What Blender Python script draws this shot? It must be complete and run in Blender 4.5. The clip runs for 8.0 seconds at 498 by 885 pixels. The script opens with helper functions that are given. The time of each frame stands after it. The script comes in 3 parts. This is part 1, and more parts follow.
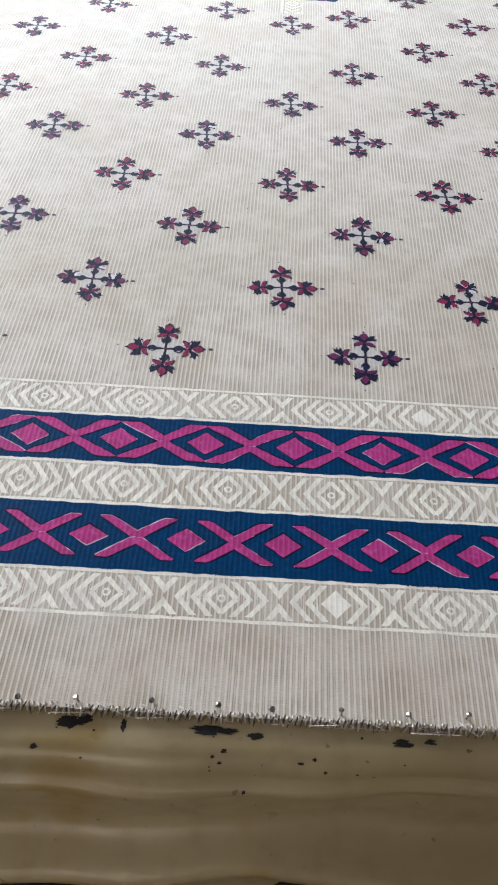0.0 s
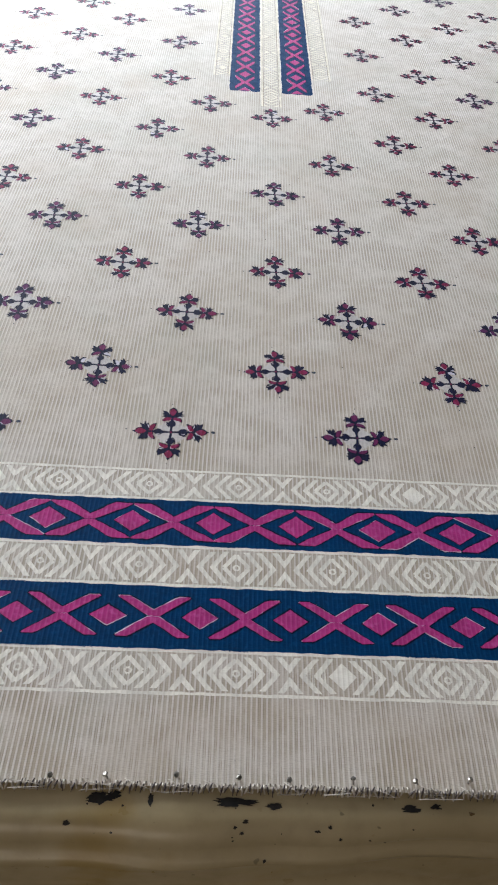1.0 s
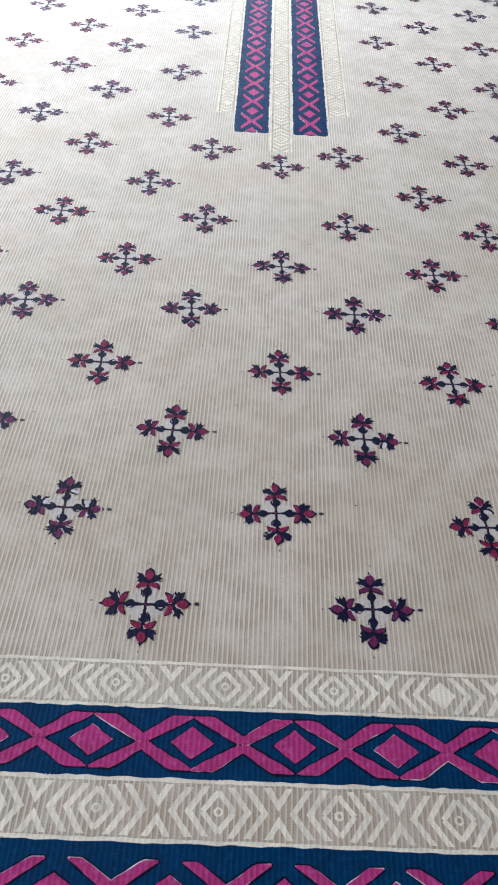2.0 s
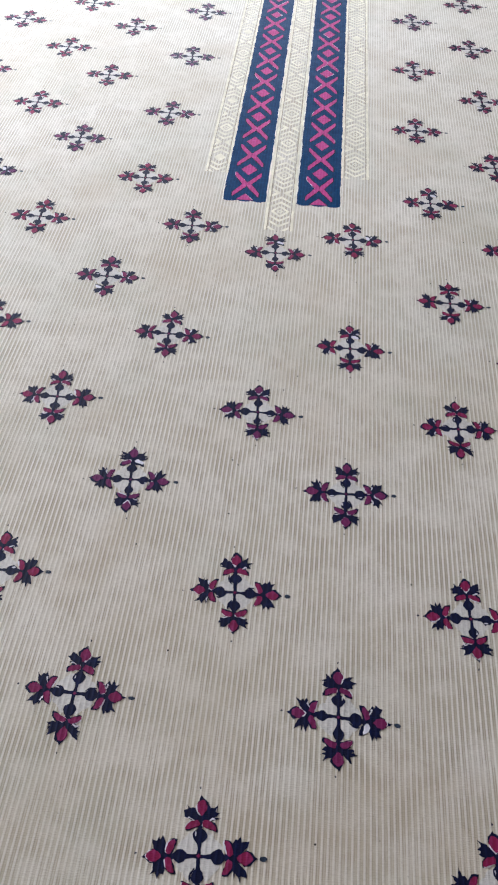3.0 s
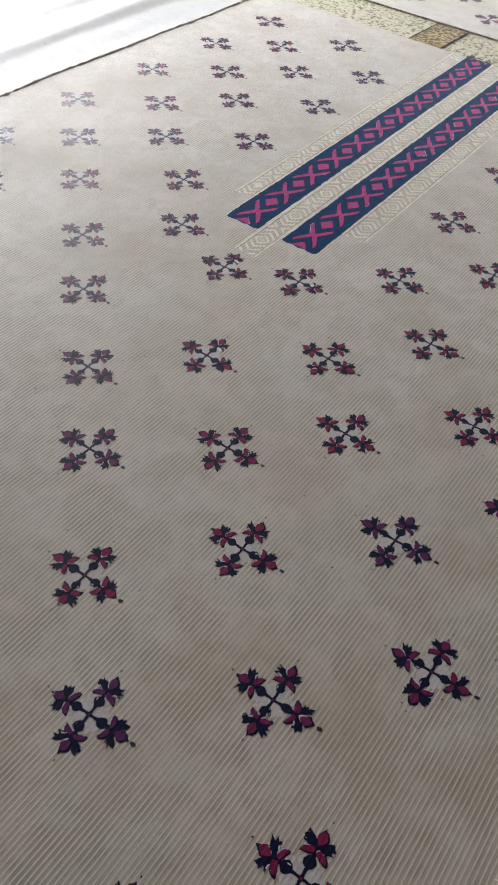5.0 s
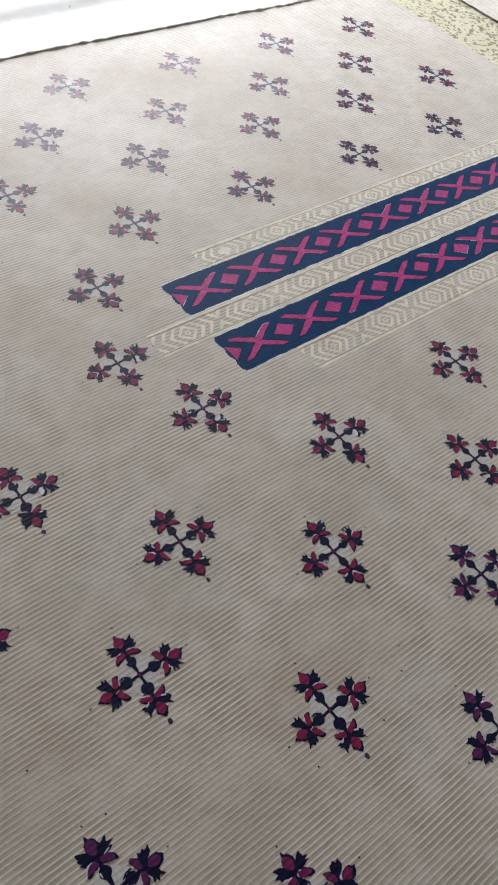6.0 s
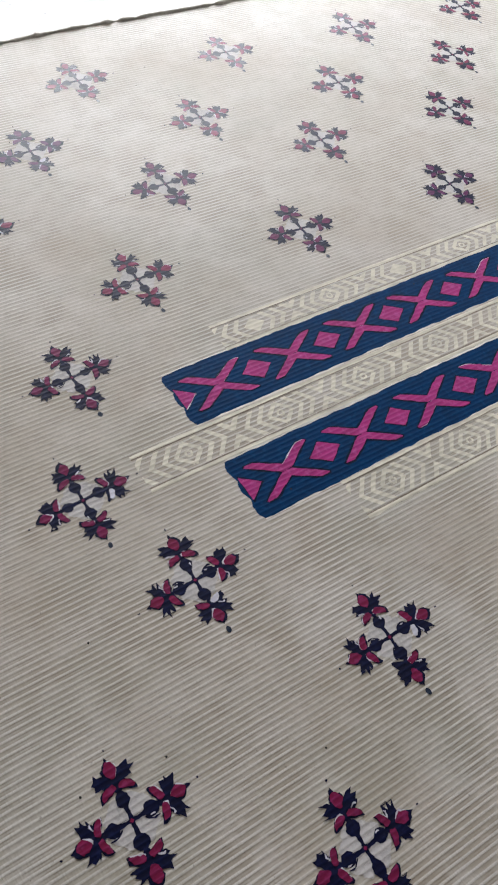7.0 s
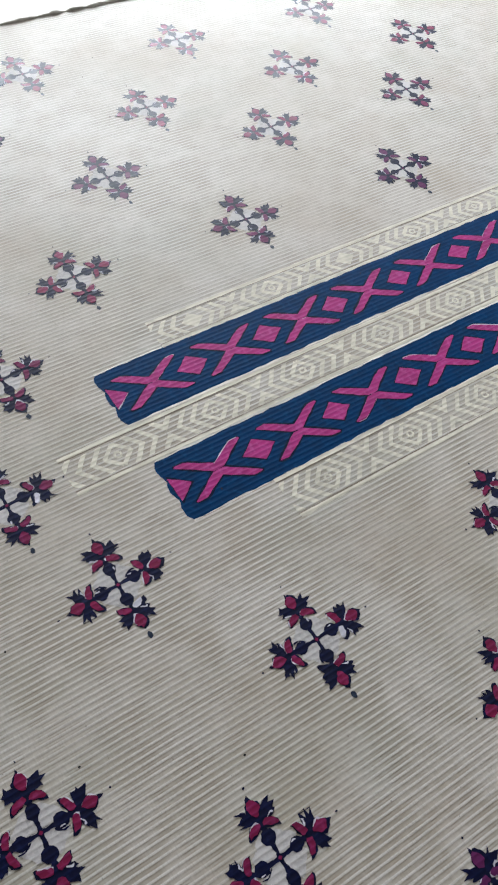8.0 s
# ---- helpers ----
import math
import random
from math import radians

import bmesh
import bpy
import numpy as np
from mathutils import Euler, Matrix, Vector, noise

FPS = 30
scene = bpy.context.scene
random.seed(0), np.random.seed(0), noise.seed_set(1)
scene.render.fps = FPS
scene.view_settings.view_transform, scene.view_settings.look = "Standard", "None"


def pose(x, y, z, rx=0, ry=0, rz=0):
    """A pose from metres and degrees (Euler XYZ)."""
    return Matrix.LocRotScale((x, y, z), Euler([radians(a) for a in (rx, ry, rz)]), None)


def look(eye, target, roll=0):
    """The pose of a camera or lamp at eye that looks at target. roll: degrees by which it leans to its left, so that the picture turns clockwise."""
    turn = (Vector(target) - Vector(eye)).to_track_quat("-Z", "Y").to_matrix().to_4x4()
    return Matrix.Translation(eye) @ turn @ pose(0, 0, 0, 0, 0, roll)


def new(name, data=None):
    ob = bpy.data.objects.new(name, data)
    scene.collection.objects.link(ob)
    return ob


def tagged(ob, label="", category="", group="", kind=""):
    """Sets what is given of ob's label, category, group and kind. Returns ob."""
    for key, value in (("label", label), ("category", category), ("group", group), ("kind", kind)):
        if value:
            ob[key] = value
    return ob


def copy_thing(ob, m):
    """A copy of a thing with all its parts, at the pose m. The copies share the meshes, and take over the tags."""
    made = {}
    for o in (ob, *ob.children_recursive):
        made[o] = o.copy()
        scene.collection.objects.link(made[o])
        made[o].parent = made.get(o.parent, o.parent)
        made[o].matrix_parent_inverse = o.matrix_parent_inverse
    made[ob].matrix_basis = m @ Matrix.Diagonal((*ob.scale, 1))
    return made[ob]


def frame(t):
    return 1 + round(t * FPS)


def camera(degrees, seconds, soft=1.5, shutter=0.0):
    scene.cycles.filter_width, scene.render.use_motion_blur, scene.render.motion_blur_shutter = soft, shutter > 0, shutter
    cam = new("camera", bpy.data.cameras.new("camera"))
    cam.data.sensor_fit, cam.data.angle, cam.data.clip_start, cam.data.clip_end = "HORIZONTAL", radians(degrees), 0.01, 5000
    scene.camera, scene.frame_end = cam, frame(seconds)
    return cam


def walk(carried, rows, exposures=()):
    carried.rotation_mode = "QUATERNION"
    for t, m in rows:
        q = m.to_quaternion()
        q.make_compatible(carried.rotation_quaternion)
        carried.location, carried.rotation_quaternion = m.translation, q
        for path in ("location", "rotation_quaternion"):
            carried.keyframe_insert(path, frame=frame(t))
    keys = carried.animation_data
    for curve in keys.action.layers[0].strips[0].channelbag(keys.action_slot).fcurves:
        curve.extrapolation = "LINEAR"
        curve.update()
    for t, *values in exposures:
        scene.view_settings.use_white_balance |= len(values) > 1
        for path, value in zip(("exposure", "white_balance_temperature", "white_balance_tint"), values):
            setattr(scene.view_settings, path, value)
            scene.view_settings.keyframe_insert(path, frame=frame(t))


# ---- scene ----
# A printed cotton rug pinned on a block printer's table.
cam = camera(35.51, 8.0, soft=2.1)
PATH = [
    (0, (-0.0494, -1.1376, 1.2220), (-0.0355, -0.7519, 0.7626), 4.45),
    (0.5, (-0.0736, -1.1476, 1.2483), (-0.0502, -0.7418, 0.8070), 5.50),
    (1, (-0.0805, -1.1465, 1.2669), (-0.0419, -0.7327, 0.8342), 6.17),
    (1.5, (-0.0773, -1.1092, 1.2815), (-0.0520, -0.6945, 0.8487), 3.49),
    (2, (-0.0572, -0.9707, 1.2724), (-0.0354, -0.5652, 0.8307), 4.65),
    (2.2, (-0.0417, -0.9066, 1.2613), (-0.0221, -0.5073, 0.8138), 4.64),
    (3.3, (0.0101, -0.6662, 1.2618), (-0.0250, -0.2830, 0.8015), 2.92),
    (3.5, (0.0140, -0.6557, 1.2690), (-0.0421, -0.2721, 0.8111), 3.17),
    (4, (0.1072, -0.7348, 1.2701), (0.0019, -0.3435, 0.8340), 6.54),
    (4.5, (0.2325, -0.7881, 1.2800), (0.1023, -0.4162, 0.8247), 8.50),
    (5, (0.3947, -0.6671, 1.2905), (0.1924, -0.3116, 0.8497), 6.60),
    (5.2, (0.4597, -0.6062, 1.2895), (0.2420, -0.2728, 0.8388), 9.91),
    (6.3, (0.3063, -0.2496, 1.2511), (0.0617, 0.0251, 0.7797), 13.75),
    (6.5, (0.2625, -0.2180, 1.2286), (0.0172, 0.0438, 0.7504), 14.32),
    (7, (0.2231, -0.1617, 1.2009), (-0.0302, 0.0766, 0.7117), 11.85),
    (7.5, (0.2082, -0.1525, 1.1836), (-0.0281, 0.0827, 0.6815), 13.30),
    (8, (0.2425, -0.1114, 1.2021), (-0.0124, 0.1142, 0.7019), 9.08),
]
walk(cam, [(t, look(eye, target, roll)) for t, eye, target, roll in PATH],
     exposures=[(0.0, 0.35, 6230, 10), (0.5, 0.11, 6280, 10), (1.0, 0.05, 6280, 10), (1.5, -0.07, 6280, 11), (2.0, 0.03, 6280, 11), (3.5, -0.33, 6330, 11), (4.0, -0.72, 6680, 13), (4.5, -0.57, 6680, 13), (5.0, -0.79, 6680, 13), (5.2, -0.84, 6680, 13), (6.5, -0.65, 6580, 12), (7.0, -0.67, 6530, 12), (7.5, -0.57, 6430, 11), (8.0, -0.52, 6280, 9)])

# ---- light ----
TOP = 0.80            # height of the rug's surface over the floor
SUN_EL, SUN_ROT = radians(38), radians(200)
world = bpy.data.worlds.new("world")
scene.world = world
world.use_nodes = True
wn = world.node_tree.nodes
sky = wn.new("ShaderNodeTexSky")
sky.sky_type, sky.sun_disc, sky.sun_elevation, sky.sun_rotation = "NISHITA", False, SUN_EL, SUN_ROT
wn["Background"].inputs["Strength"].default_value = 0.12
world.node_tree.links.new(sky.outputs[0], wn["Background"].inputs["Color"])


def window_light(name, place, target, width, height, power, colour):
    lamp = bpy.data.lights.new(name, "AREA")
    lamp.shape, lamp.size, lamp.size_y, lamp.energy, lamp.color = "RECTANGLE", width, height, power, colour
    ob = new(name, lamp)
    ob.matrix_world = look(place, target)
    return ob


FAR_WALL, LEFT_WALL, RIGHT_WALL, BACK_WALL, CEILING = 2.5, -1.85, 2.6, -3.0, 2.9
WIN_FAR = (-1.5, 0.3, 0.95, 2.05)      # x from, x to, sill, head
WIN_LEFT = (0.1, 2.0, 0.88, 1.75)     # y from, y to, sill, head
window_light("unseen_window_light", (-0.6, FAR_WALL + 0.05, 1.55), (-0.6, 0, 1.45), 1.7, 1.0, 21, (0.92, 0.965, 1.0))
window_light("unseen_window_light", (LEFT_WALL - 0.05, 1.05, 1.31), (0, 1.05, 1.15), 1.8, 0.8, 205, (0.93, 0.97, 1.0))

# Warm fill lamp behind the camera, added to light the hanging skirt from above.
window_light("unseen_window_light", (-0.7, BACK_WALL - 0.05, 2.1), (-0.55, -1.0, 1.2), 1.1, 0.9, 9, (1.0, 0.80, 0.57))

# ---- materials ----
PITCH, SHEAR, RIDGE = 0.0033, 0.035, 0.00008


class Nodes:
    """Short hand for one node material."""

    def __init__(self, name):
        self.mat = bpy.data.materials.new(name)
        self.mat.use_nodes = True
        self.tree = self.mat.node_tree
        self.bsdf = self.tree.nodes["Principled BSDF"]
        self.geo = self.tree.nodes.new("ShaderNodeNewGeometry")

    def wire(self, source, socket):
        if isinstance(source, (int, float)):
            socket.default_value = source
        elif isinstance(source, tuple):
            socket.default_value = (*source, 1) if len(source) == 3 else source
        else:
            self.tree.links.new(source, socket)

    def math(self, op, a, b=0.0, c=0.0):
        n = self.tree.nodes.new("ShaderNodeMath")
        n.operation = op
        for value, socket in zip((a, b, c), n.inputs):
            self.wire(value, socket)
        return n.outputs[0]

    def noise(self, scale, detail=3.0, rough=0.55, where=None, stretch=None):
        n = self.tree.nodes.new("ShaderNodeTexNoise")
        n.inputs["Scale"].default_value, n.inputs["Detail"].default_value, n.inputs["Roughness"].default_value = scale, detail, rough
        spot = where or self.geo.outputs["Position"]
        if stretch:
            m = self.tree.nodes.new("ShaderNodeMapping")
            m.inputs["Scale"].default_value = stretch
            self.wire(spot, m.inputs["Vector"])
            spot = m.outputs[0]
        self.wire(spot, n.inputs["Vector"])
        return n.outputs["Fac"]

    def ramp(self, fac, lo, hi, a=0.0, b=1.0):
        n = self.tree.nodes.new("ShaderNodeMapRange")
        n.interpolation_type = "SMOOTHSTEP"
        for value, socket in zip((fac, lo, hi, a, b), n.inputs):
            self.wire(value, socket)
        return n.outputs[0]

    def mix(self, fac, a, b, blend="MIX"):
        n = self.tree.nodes.new("ShaderNodeMix")
        n.data_type, n.blend_type = "RGBA", blend
        for value, socket in zip((fac, a, b), (n.inputs[0], n.inputs[6], n.inputs[7])):
            self.wire(value, socket)
        return n.outputs[2]

    def bump(self, height, distance, strength=1.0, below=None):
        n = self.tree.nodes.new("ShaderNodeBump")
        n.inputs["Strength"].default_value, n.inputs["Distance"].default_value = strength, distance
        self.wire(height, n.inputs["Height"])
        if below:
            self.wire(below, n.inputs["Normal"])
        return n.outputs[0]

    def across(self):
        """Place across the ribs, in ribs."""
        n = self.tree.nodes.new("ShaderNodeSeparateXYZ")
        self.wire(self.geo.outputs["Position"], n.inputs[0])
        return self.math("DIVIDE", self.math("SUBTRACT", n.outputs[0], self.math("MULTIPLY", n.outputs[1], SHEAR)), PITCH), n.outputs[1]

    def done(self, colour, rough=0.6, normal=None, specular=0.4, metal=0.0, sheen=0.0):
        self.wire(colour, self.bsdf.inputs["Base Color"])
        self.wire(rough, self.bsdf.inputs["Roughness"])
        self.bsdf.inputs["Specular IOR Level"].default_value = specular
        self.bsdf.inputs["Metallic"].default_value = metal
        self.bsdf.inputs["Sheen Weight"].default_value, self.bsdf.inputs["Sheen Roughness"].default_value = sheen, 0.45
        if normal:
            self.wire(normal, self.bsdf.inputs["Normal"])
        return self.mat


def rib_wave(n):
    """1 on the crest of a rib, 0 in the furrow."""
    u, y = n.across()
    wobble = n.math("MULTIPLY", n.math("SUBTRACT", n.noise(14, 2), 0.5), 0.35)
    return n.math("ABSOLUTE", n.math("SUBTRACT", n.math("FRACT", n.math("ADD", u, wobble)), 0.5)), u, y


def weave(n):
    """Fine cross threads over the ribs."""
    return n.noise(1.0, 2, 0.6, stretch=(260, 1500, 200))


def make_cloth():
    n = Nodes("ribbed_cotton")
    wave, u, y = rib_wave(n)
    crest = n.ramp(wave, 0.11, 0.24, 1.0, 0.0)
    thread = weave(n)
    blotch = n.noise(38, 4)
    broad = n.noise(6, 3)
    # Brown mottled furrows; their darker colour also carries the shade between the shallow ribs.
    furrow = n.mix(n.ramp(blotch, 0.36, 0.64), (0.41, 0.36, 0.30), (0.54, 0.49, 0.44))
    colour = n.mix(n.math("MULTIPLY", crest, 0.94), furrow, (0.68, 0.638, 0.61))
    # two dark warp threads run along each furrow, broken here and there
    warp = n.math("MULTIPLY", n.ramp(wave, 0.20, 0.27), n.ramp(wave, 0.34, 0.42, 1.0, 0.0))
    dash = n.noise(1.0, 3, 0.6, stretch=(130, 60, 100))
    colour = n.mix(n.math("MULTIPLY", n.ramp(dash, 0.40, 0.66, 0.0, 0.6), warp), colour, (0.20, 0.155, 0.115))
    colour = n.mix(n.ramp(thread, 0.4, 0.75, 0.0, 0.26), colour, (0.30, 0.27, 0.23))
    colour = n.mix(n.ramp(broad, 0.35, 0.7, 0.0, 0.26), colour, (0.42, 0.36, 0.28))
    # old washed-out tints in the cloth
    colour = n.mix(n.ramp(n.noise(13, 4, 0.6), 0.46, 0.70, 0.0, 0.24), colour, (0.38, 0.29, 0.21))
    colour = n.mix(n.ramp(n.noise(9, 4, 0.6, stretch=(1.2, 1, 3)), 0.48, 0.70, 0.0, 0.18), colour, (0.35, 0.37, 0.31))
    fleck = n.ramp(n.noise(420, 1), 0.74, 0.80, 0.0, 0.5)
    colour = n.mix(fleck, colour, (0.16, 0.13, 0.11))
    return n.done(colour, n.ramp(broad, 0.2, 0.8, 0.55, 0.68), n.bump(thread, 0.0003, 0.35), 0.16, sheen=0.32)


def make_ink(name, colour, worn, cover=0.93, rough=0.5, sheen_tone=None, sheen=0.08, gloss=0.10):
    """Printing ink soaked into the ribs: the crests keep less of it than the furrows."""
    n = Nodes(name)
    wave, u, y = rib_wave(n)
    crest = n.ramp(wave, 0.08, 0.26, 1.0, 0.0)
    thread = weave(n)
    patch = n.noise(70, 4)
    tone = n.mix(n.ramp(patch, 0.35, 0.7, 0.0, 0.55), colour, tuple(0.55 * c for c in colour))
    tone = n.mix(n.math("MULTIPLY", crest, 0.3), tone, worn)
    bare = n.ramp(n.noise(520, 2), cover - 0.22, cover - 0.16, 0.0, 0.7)
    tone = n.mix(bare, tone, worn)
    tint = n.noise(240, 3)
    tone = n.mix(n.ramp(tint, 0.5, 0.68, 0.0, 0.5), tone, worn)
    if sheen_tone:
        info = n.tree.nodes.new("ShaderNodeObjectInfo")
        tone = n.mix(n.ramp(info.outputs["Random"], 0.25, 1.0, 0.0, 0.75), tone, sheen_tone)
    return n.done(tone, n.ramp(patch, 0.2, 0.8, rough - 0.08, rough + 0.12), n.bump(thread, 0.00025, 0.35), gloss, sheen=sheen)


def make_sheet(name, light, dark, rough, stain=None, amount=0.0, specular=0.4):
    n = Nodes(name)
    broad, fine = n.noise(5, 4), n.noise(60, 4)
    colour = n.mix(n.ramp(broad, 0.3, 0.72), light, dark)
    colour = n.mix(n.ramp(fine, 0.45, 0.8, 0.0, 0.3), colour, tuple(0.7 * c for c in dark))
    if stain:
        colour = n.mix(n.ramp(n.noise(11, 3), 0.56, 0.7, 0.0, amount), colour, stain)
    spots = n.ramp(n.noise(170, 1), 0.74, 0.78, 0.0, 0.6)
    colour = n.mix(spots, colour, tuple(0.25 * c for c in dark))
    return n.done(colour, n.ramp(fine, 0.2, 0.8, rough - 0.08, rough + 0.1), n.bump(fine, 0.001, 0.4), specular)


def make_speckle(name, ground, ink, scale, lo, hi, tint):
    n = Nodes(name)
    colour = n.mix(n.ramp(n.noise(16, 3), 0.4, 0.7), ground, tint)
    marks = n.ramp(n.noise(scale, 3, 0.65), lo, hi)
    colour = n.mix(n.math("MULTIPLY", marks, 0.85), colour, ink)
    return n.done(colour, 0.6, n.bump(n.noise(300, 2), 0.0005, 0.4), 0.35)


def make_wood():
    n = Nodes("old_wood")
    grain = n.noise(1.0, 5, 0.6, stretch=(4, 60, 60))
    colour = n.mix(n.ramp(grain, 0.3, 0.7), (0.10, 0.055, 0.03), (0.19, 0.11, 0.065))
    return n.done(colour, 0.65, n.bump(grain, 0.002, 0.4), 0.3)


def make_plain(name, a, b, scale, rough, metal=0.0, bump=0.001):
    n = Nodes(name)
    f = n.noise(scale, 4)
    return n.done(n.mix(n.ramp(f, 0.3, 0.7), a, b), rough, n.bump(f, bump, 0.4), 0.4, metal)


CLOTH = make_cloth()
NAVY = make_ink("navy_ink", (0.001, 0.033, 0.113), (0.004, 0.058, 0.172), sheen=0.0, rough=0.45, gloss=0.05)
DEEP = make_ink("deep_navy_ink", (0.0008, 0.006, 0.026), (0.002, 0.014, 0.050), sheen=0.0, rough=0.45, gloss=0.10)
MAGENTA = make_ink("magenta_ink", (0.40, 0.032, 0.200), (0.52, 0.100, 0.33), sheen=0.02, rough=0.45, gloss=0.10)
WHITE = make_ink("white_ink", (0.83, 0.805, 0.75), (0.74, 0.70, 0.64), 0.92, 0.6)
CREAM = make_ink("cream_ink", (0.78, 0.73, 0.62), (0.68, 0.63, 0.53), 0.90, 0.6)
PENCIL = make_ink("brown_rule_ink", (0.24, 0.19, 0.14), (0.36, 0.31, 0.25), 0.80, 0.6)
FLOWER_NAVY = make_ink("flower_navy_ink", (0.0015, 0.003, 0.026), (0.005, 0.010, 0.062), sheen=0.05, rough=0.46, gloss=0.15)
# The purple second tone puts the windows' bluish reflection into the red ink.
FLOWER_RED = make_ink("flower_red_ink", (0.20, 0.009, 0.055), (0.27, 0.030, 0.130), sheen_tone=(0.060, 0.018, 0.100), sheen=0.05, rough=0.46, gloss=0.15)
HALO = make_ink("pale_underprint", (0.66, 0.64, 0.74), (0.58, 0.56, 0.64), 0.85, 0.55, gloss=0.12)
# Pale lilac colour stands in for the clear binder's sheen between the stems.
BINDER_SHEEN = make_ink("clear_binder", (0.545, 0.515, 0.52), (0.58, 0.55, 0.545), 0.70, 0.6, gloss=0.10)
DRIP = make_ink("slate_ink", (0.012, 0.022, 0.050), (0.03, 0.045, 0.08), rough=0.4, gloss=0.3)
STAIN_INK = make_plain("black_dye", (0.004, 0.004, 0.006), (0.016, 0.013, 0.013), 200, 0.7)
RUST_INK = make_plain("rust_dye", (0.10, 0.06, 0.025), (0.16, 0.10, 0.03), 90, 0.5)
OILCLOTH = make_sheet("stained_oilcloth", (0.44, 0.365, 0.225), (0.31, 0.25, 0.145), 0.34, (0.30, 0.20, 0.05), 0.6)
WHITE_SHEET = make_sheet("white_sheet", (0.60, 0.60, 0.60), (0.55, 0.55, 0.55), 0.6, None, 0.0, 0.5)
PAPER = make_speckle("speckled_backing", (0.62, 0.58, 0.44), (0.12, 0.09, 0.04), 170, 0.51, 0.60, (0.55, 0.53, 0.36))
PAPER_DARK = make_speckle("dense_speckle", (0.50, 0.38, 0.19), (0.045, 0.035, 0.02), 170, 0.44, 0.55, (0.40, 0.27, 0.10))
THREAD = make_plain("cotton_thread", (0.56, 0.52, 0.47), (0.70, 0.66, 0.61), 300, 0.7)
LOOSE = make_plain("loose_thread", (0.36, 0.32, 0.28), (0.50, 0.46, 0.41), 300, 0.7)
GAP_DARK = make_plain("dyed_thread", (0.05, 0.04, 0.05), (0.13, 0.11, 0.10), 300, 0.7)
STEEL = make_plain("dull_steel", (0.30, 0.28, 0.26), (0.12, 0.11, 0.10), 400, 0.35, 1.0)
WOOD = make_wood()
PLASTER = make_plain("limewashed_plaster", (0.22, 0.205, 0.185), (0.16, 0.15, 0.135), 3, 0.85)
CONCRETE = make_plain("dark_floor", (0.025, 0.019, 0.015), (0.045, 0.035, 0.028), 5, 0.8, 0.0, 0.003)
PAINTED = make_plain("window_paint", (0.30, 0.33, 0.34), (0.24, 0.27, 0.28), 20, 0.5)


# ---- building blocks ----
def empty(name, x=0.0, y=0.0, z=0.0):
    ob = new(name)
    ob.location = (x, y, z)
    ob.empty_display_size = 0.05
    return ob


def mesh_from(name, verts, faces, material, smooth=True):
    me = bpy.data.meshes.new(name)
    me.from_pydata(verts, [], faces)
    me.materials.append(material)
    if smooth:
        me.polygons.foreach_set("use_smooth", [True] * len(me.polygons))
    me.update()
    return me


def part(name, me, parent=None, label="", place=(0, 0, 0), turn=0.0):
    """Links a mesh as one object under a thing, at a place given in the world."""
    ob = new(name, me)
    ob.location, ob.rotation_euler = place, (0, 0, turn)
    if parent:
        base = parent
        while base:
            ob.location -= base.location
            base = base.parent
        ob.parent = parent
    if label:
        ob["label"] = label
    return ob


def from_bm(name, bm, material, smooth=True):
    me = bpy.data.meshes.new(name)
    bm.to_mesh(me)
    bm.free()
    me.materials.append(material)
    if smooth:
        me.polygons.foreach_set("use_smooth", [True] * len(me.polygons))
    return me


def box(name, lo, hi, material, bevel=0.0):
    bm = bmesh.new()
    bmesh.ops.create_cube(bm, size=1)
    for v in bm.verts:
        v.co = [a + (b - a) * (c + 0.5) for a, b, c in zip(lo, hi, v.co)]
    if bevel:
        bmesh.ops.bevel(bm, geom=bm.edges[:], offset=bevel, segments=2, affect="EDGES")
    return from_bm(name, bm, material, False)


def grid(name, xs, ys, height, material):
    """A sheet over xs and ys; height gives the place of a point."""
    verts = [height(x, y) for y in ys for x in xs]
    w = len(xs)
    faces = [(j * w + i, j * w + i + 1, (j + 1) * w + i + 1, (j + 1) * w + i) for j in range(len(ys) - 1) for i in range(w - 1)]
    return mesh_from(name, verts, faces, material)


def steps(a, b, n):
    return [a + (b - a) * i / n for i in range(n + 1)]


def tube(name, spine, radius, material, sides=6):
    """A rod along a line of points; radius is a number or one for each point."""
    verts, faces = [], []
    for i, p in enumerate(spine):
        d = (Vector(spine[min(i + 1, len(spine) - 1)]) - Vector(spine[max(i - 1, 0)])).normalized()
        a = d.orthogonal().normalized()
        b = d.cross(a)
        r = radius if isinstance(radius, float) else radius[i]
        verts += [Vector(p) + r * (math.cos(t) * a + math.sin(t) * b) for t in steps(0, math.tau, sides)[:-1]]
    for i in range(len(spine) - 1):
        faces += [(i * sides + k, i * sides + (k + 1) % sides, (i + 1) * sides + (k + 1) % sides, (i + 1) * sides + k) for k in range(sides)]
    faces += [tuple(reversed(range(sides))), tuple(range((len(spine) - 1) * sides, len(spine) * sides))]
    return mesh_from(name, [tuple(v) for v in verts], faces, material)


# ---- the ribbed surface ----
def ridge(u):
    f = (u / PITCH) % 1.0
    return RIDGE * math.exp(-((f - 0.5) / 0.2) ** 2)


def lie(x, y):
    """Soft unevenness of the pinned cloth."""
    return 0.0003 * noise.noise((x * 4, y * 4, 0.3)) + 0.0001 * noise.noise((x * 9, y * 9, 4))


def surface(u, y, lift=0.0):
    x = u + SHEAR * y
    return (x, y, TOP + ridge(u) + lie(x, y) + lift)


CUTS = (0.0, 0.22, 0.36, 0.5, 0.64, 0.78)
ROW = 0.015


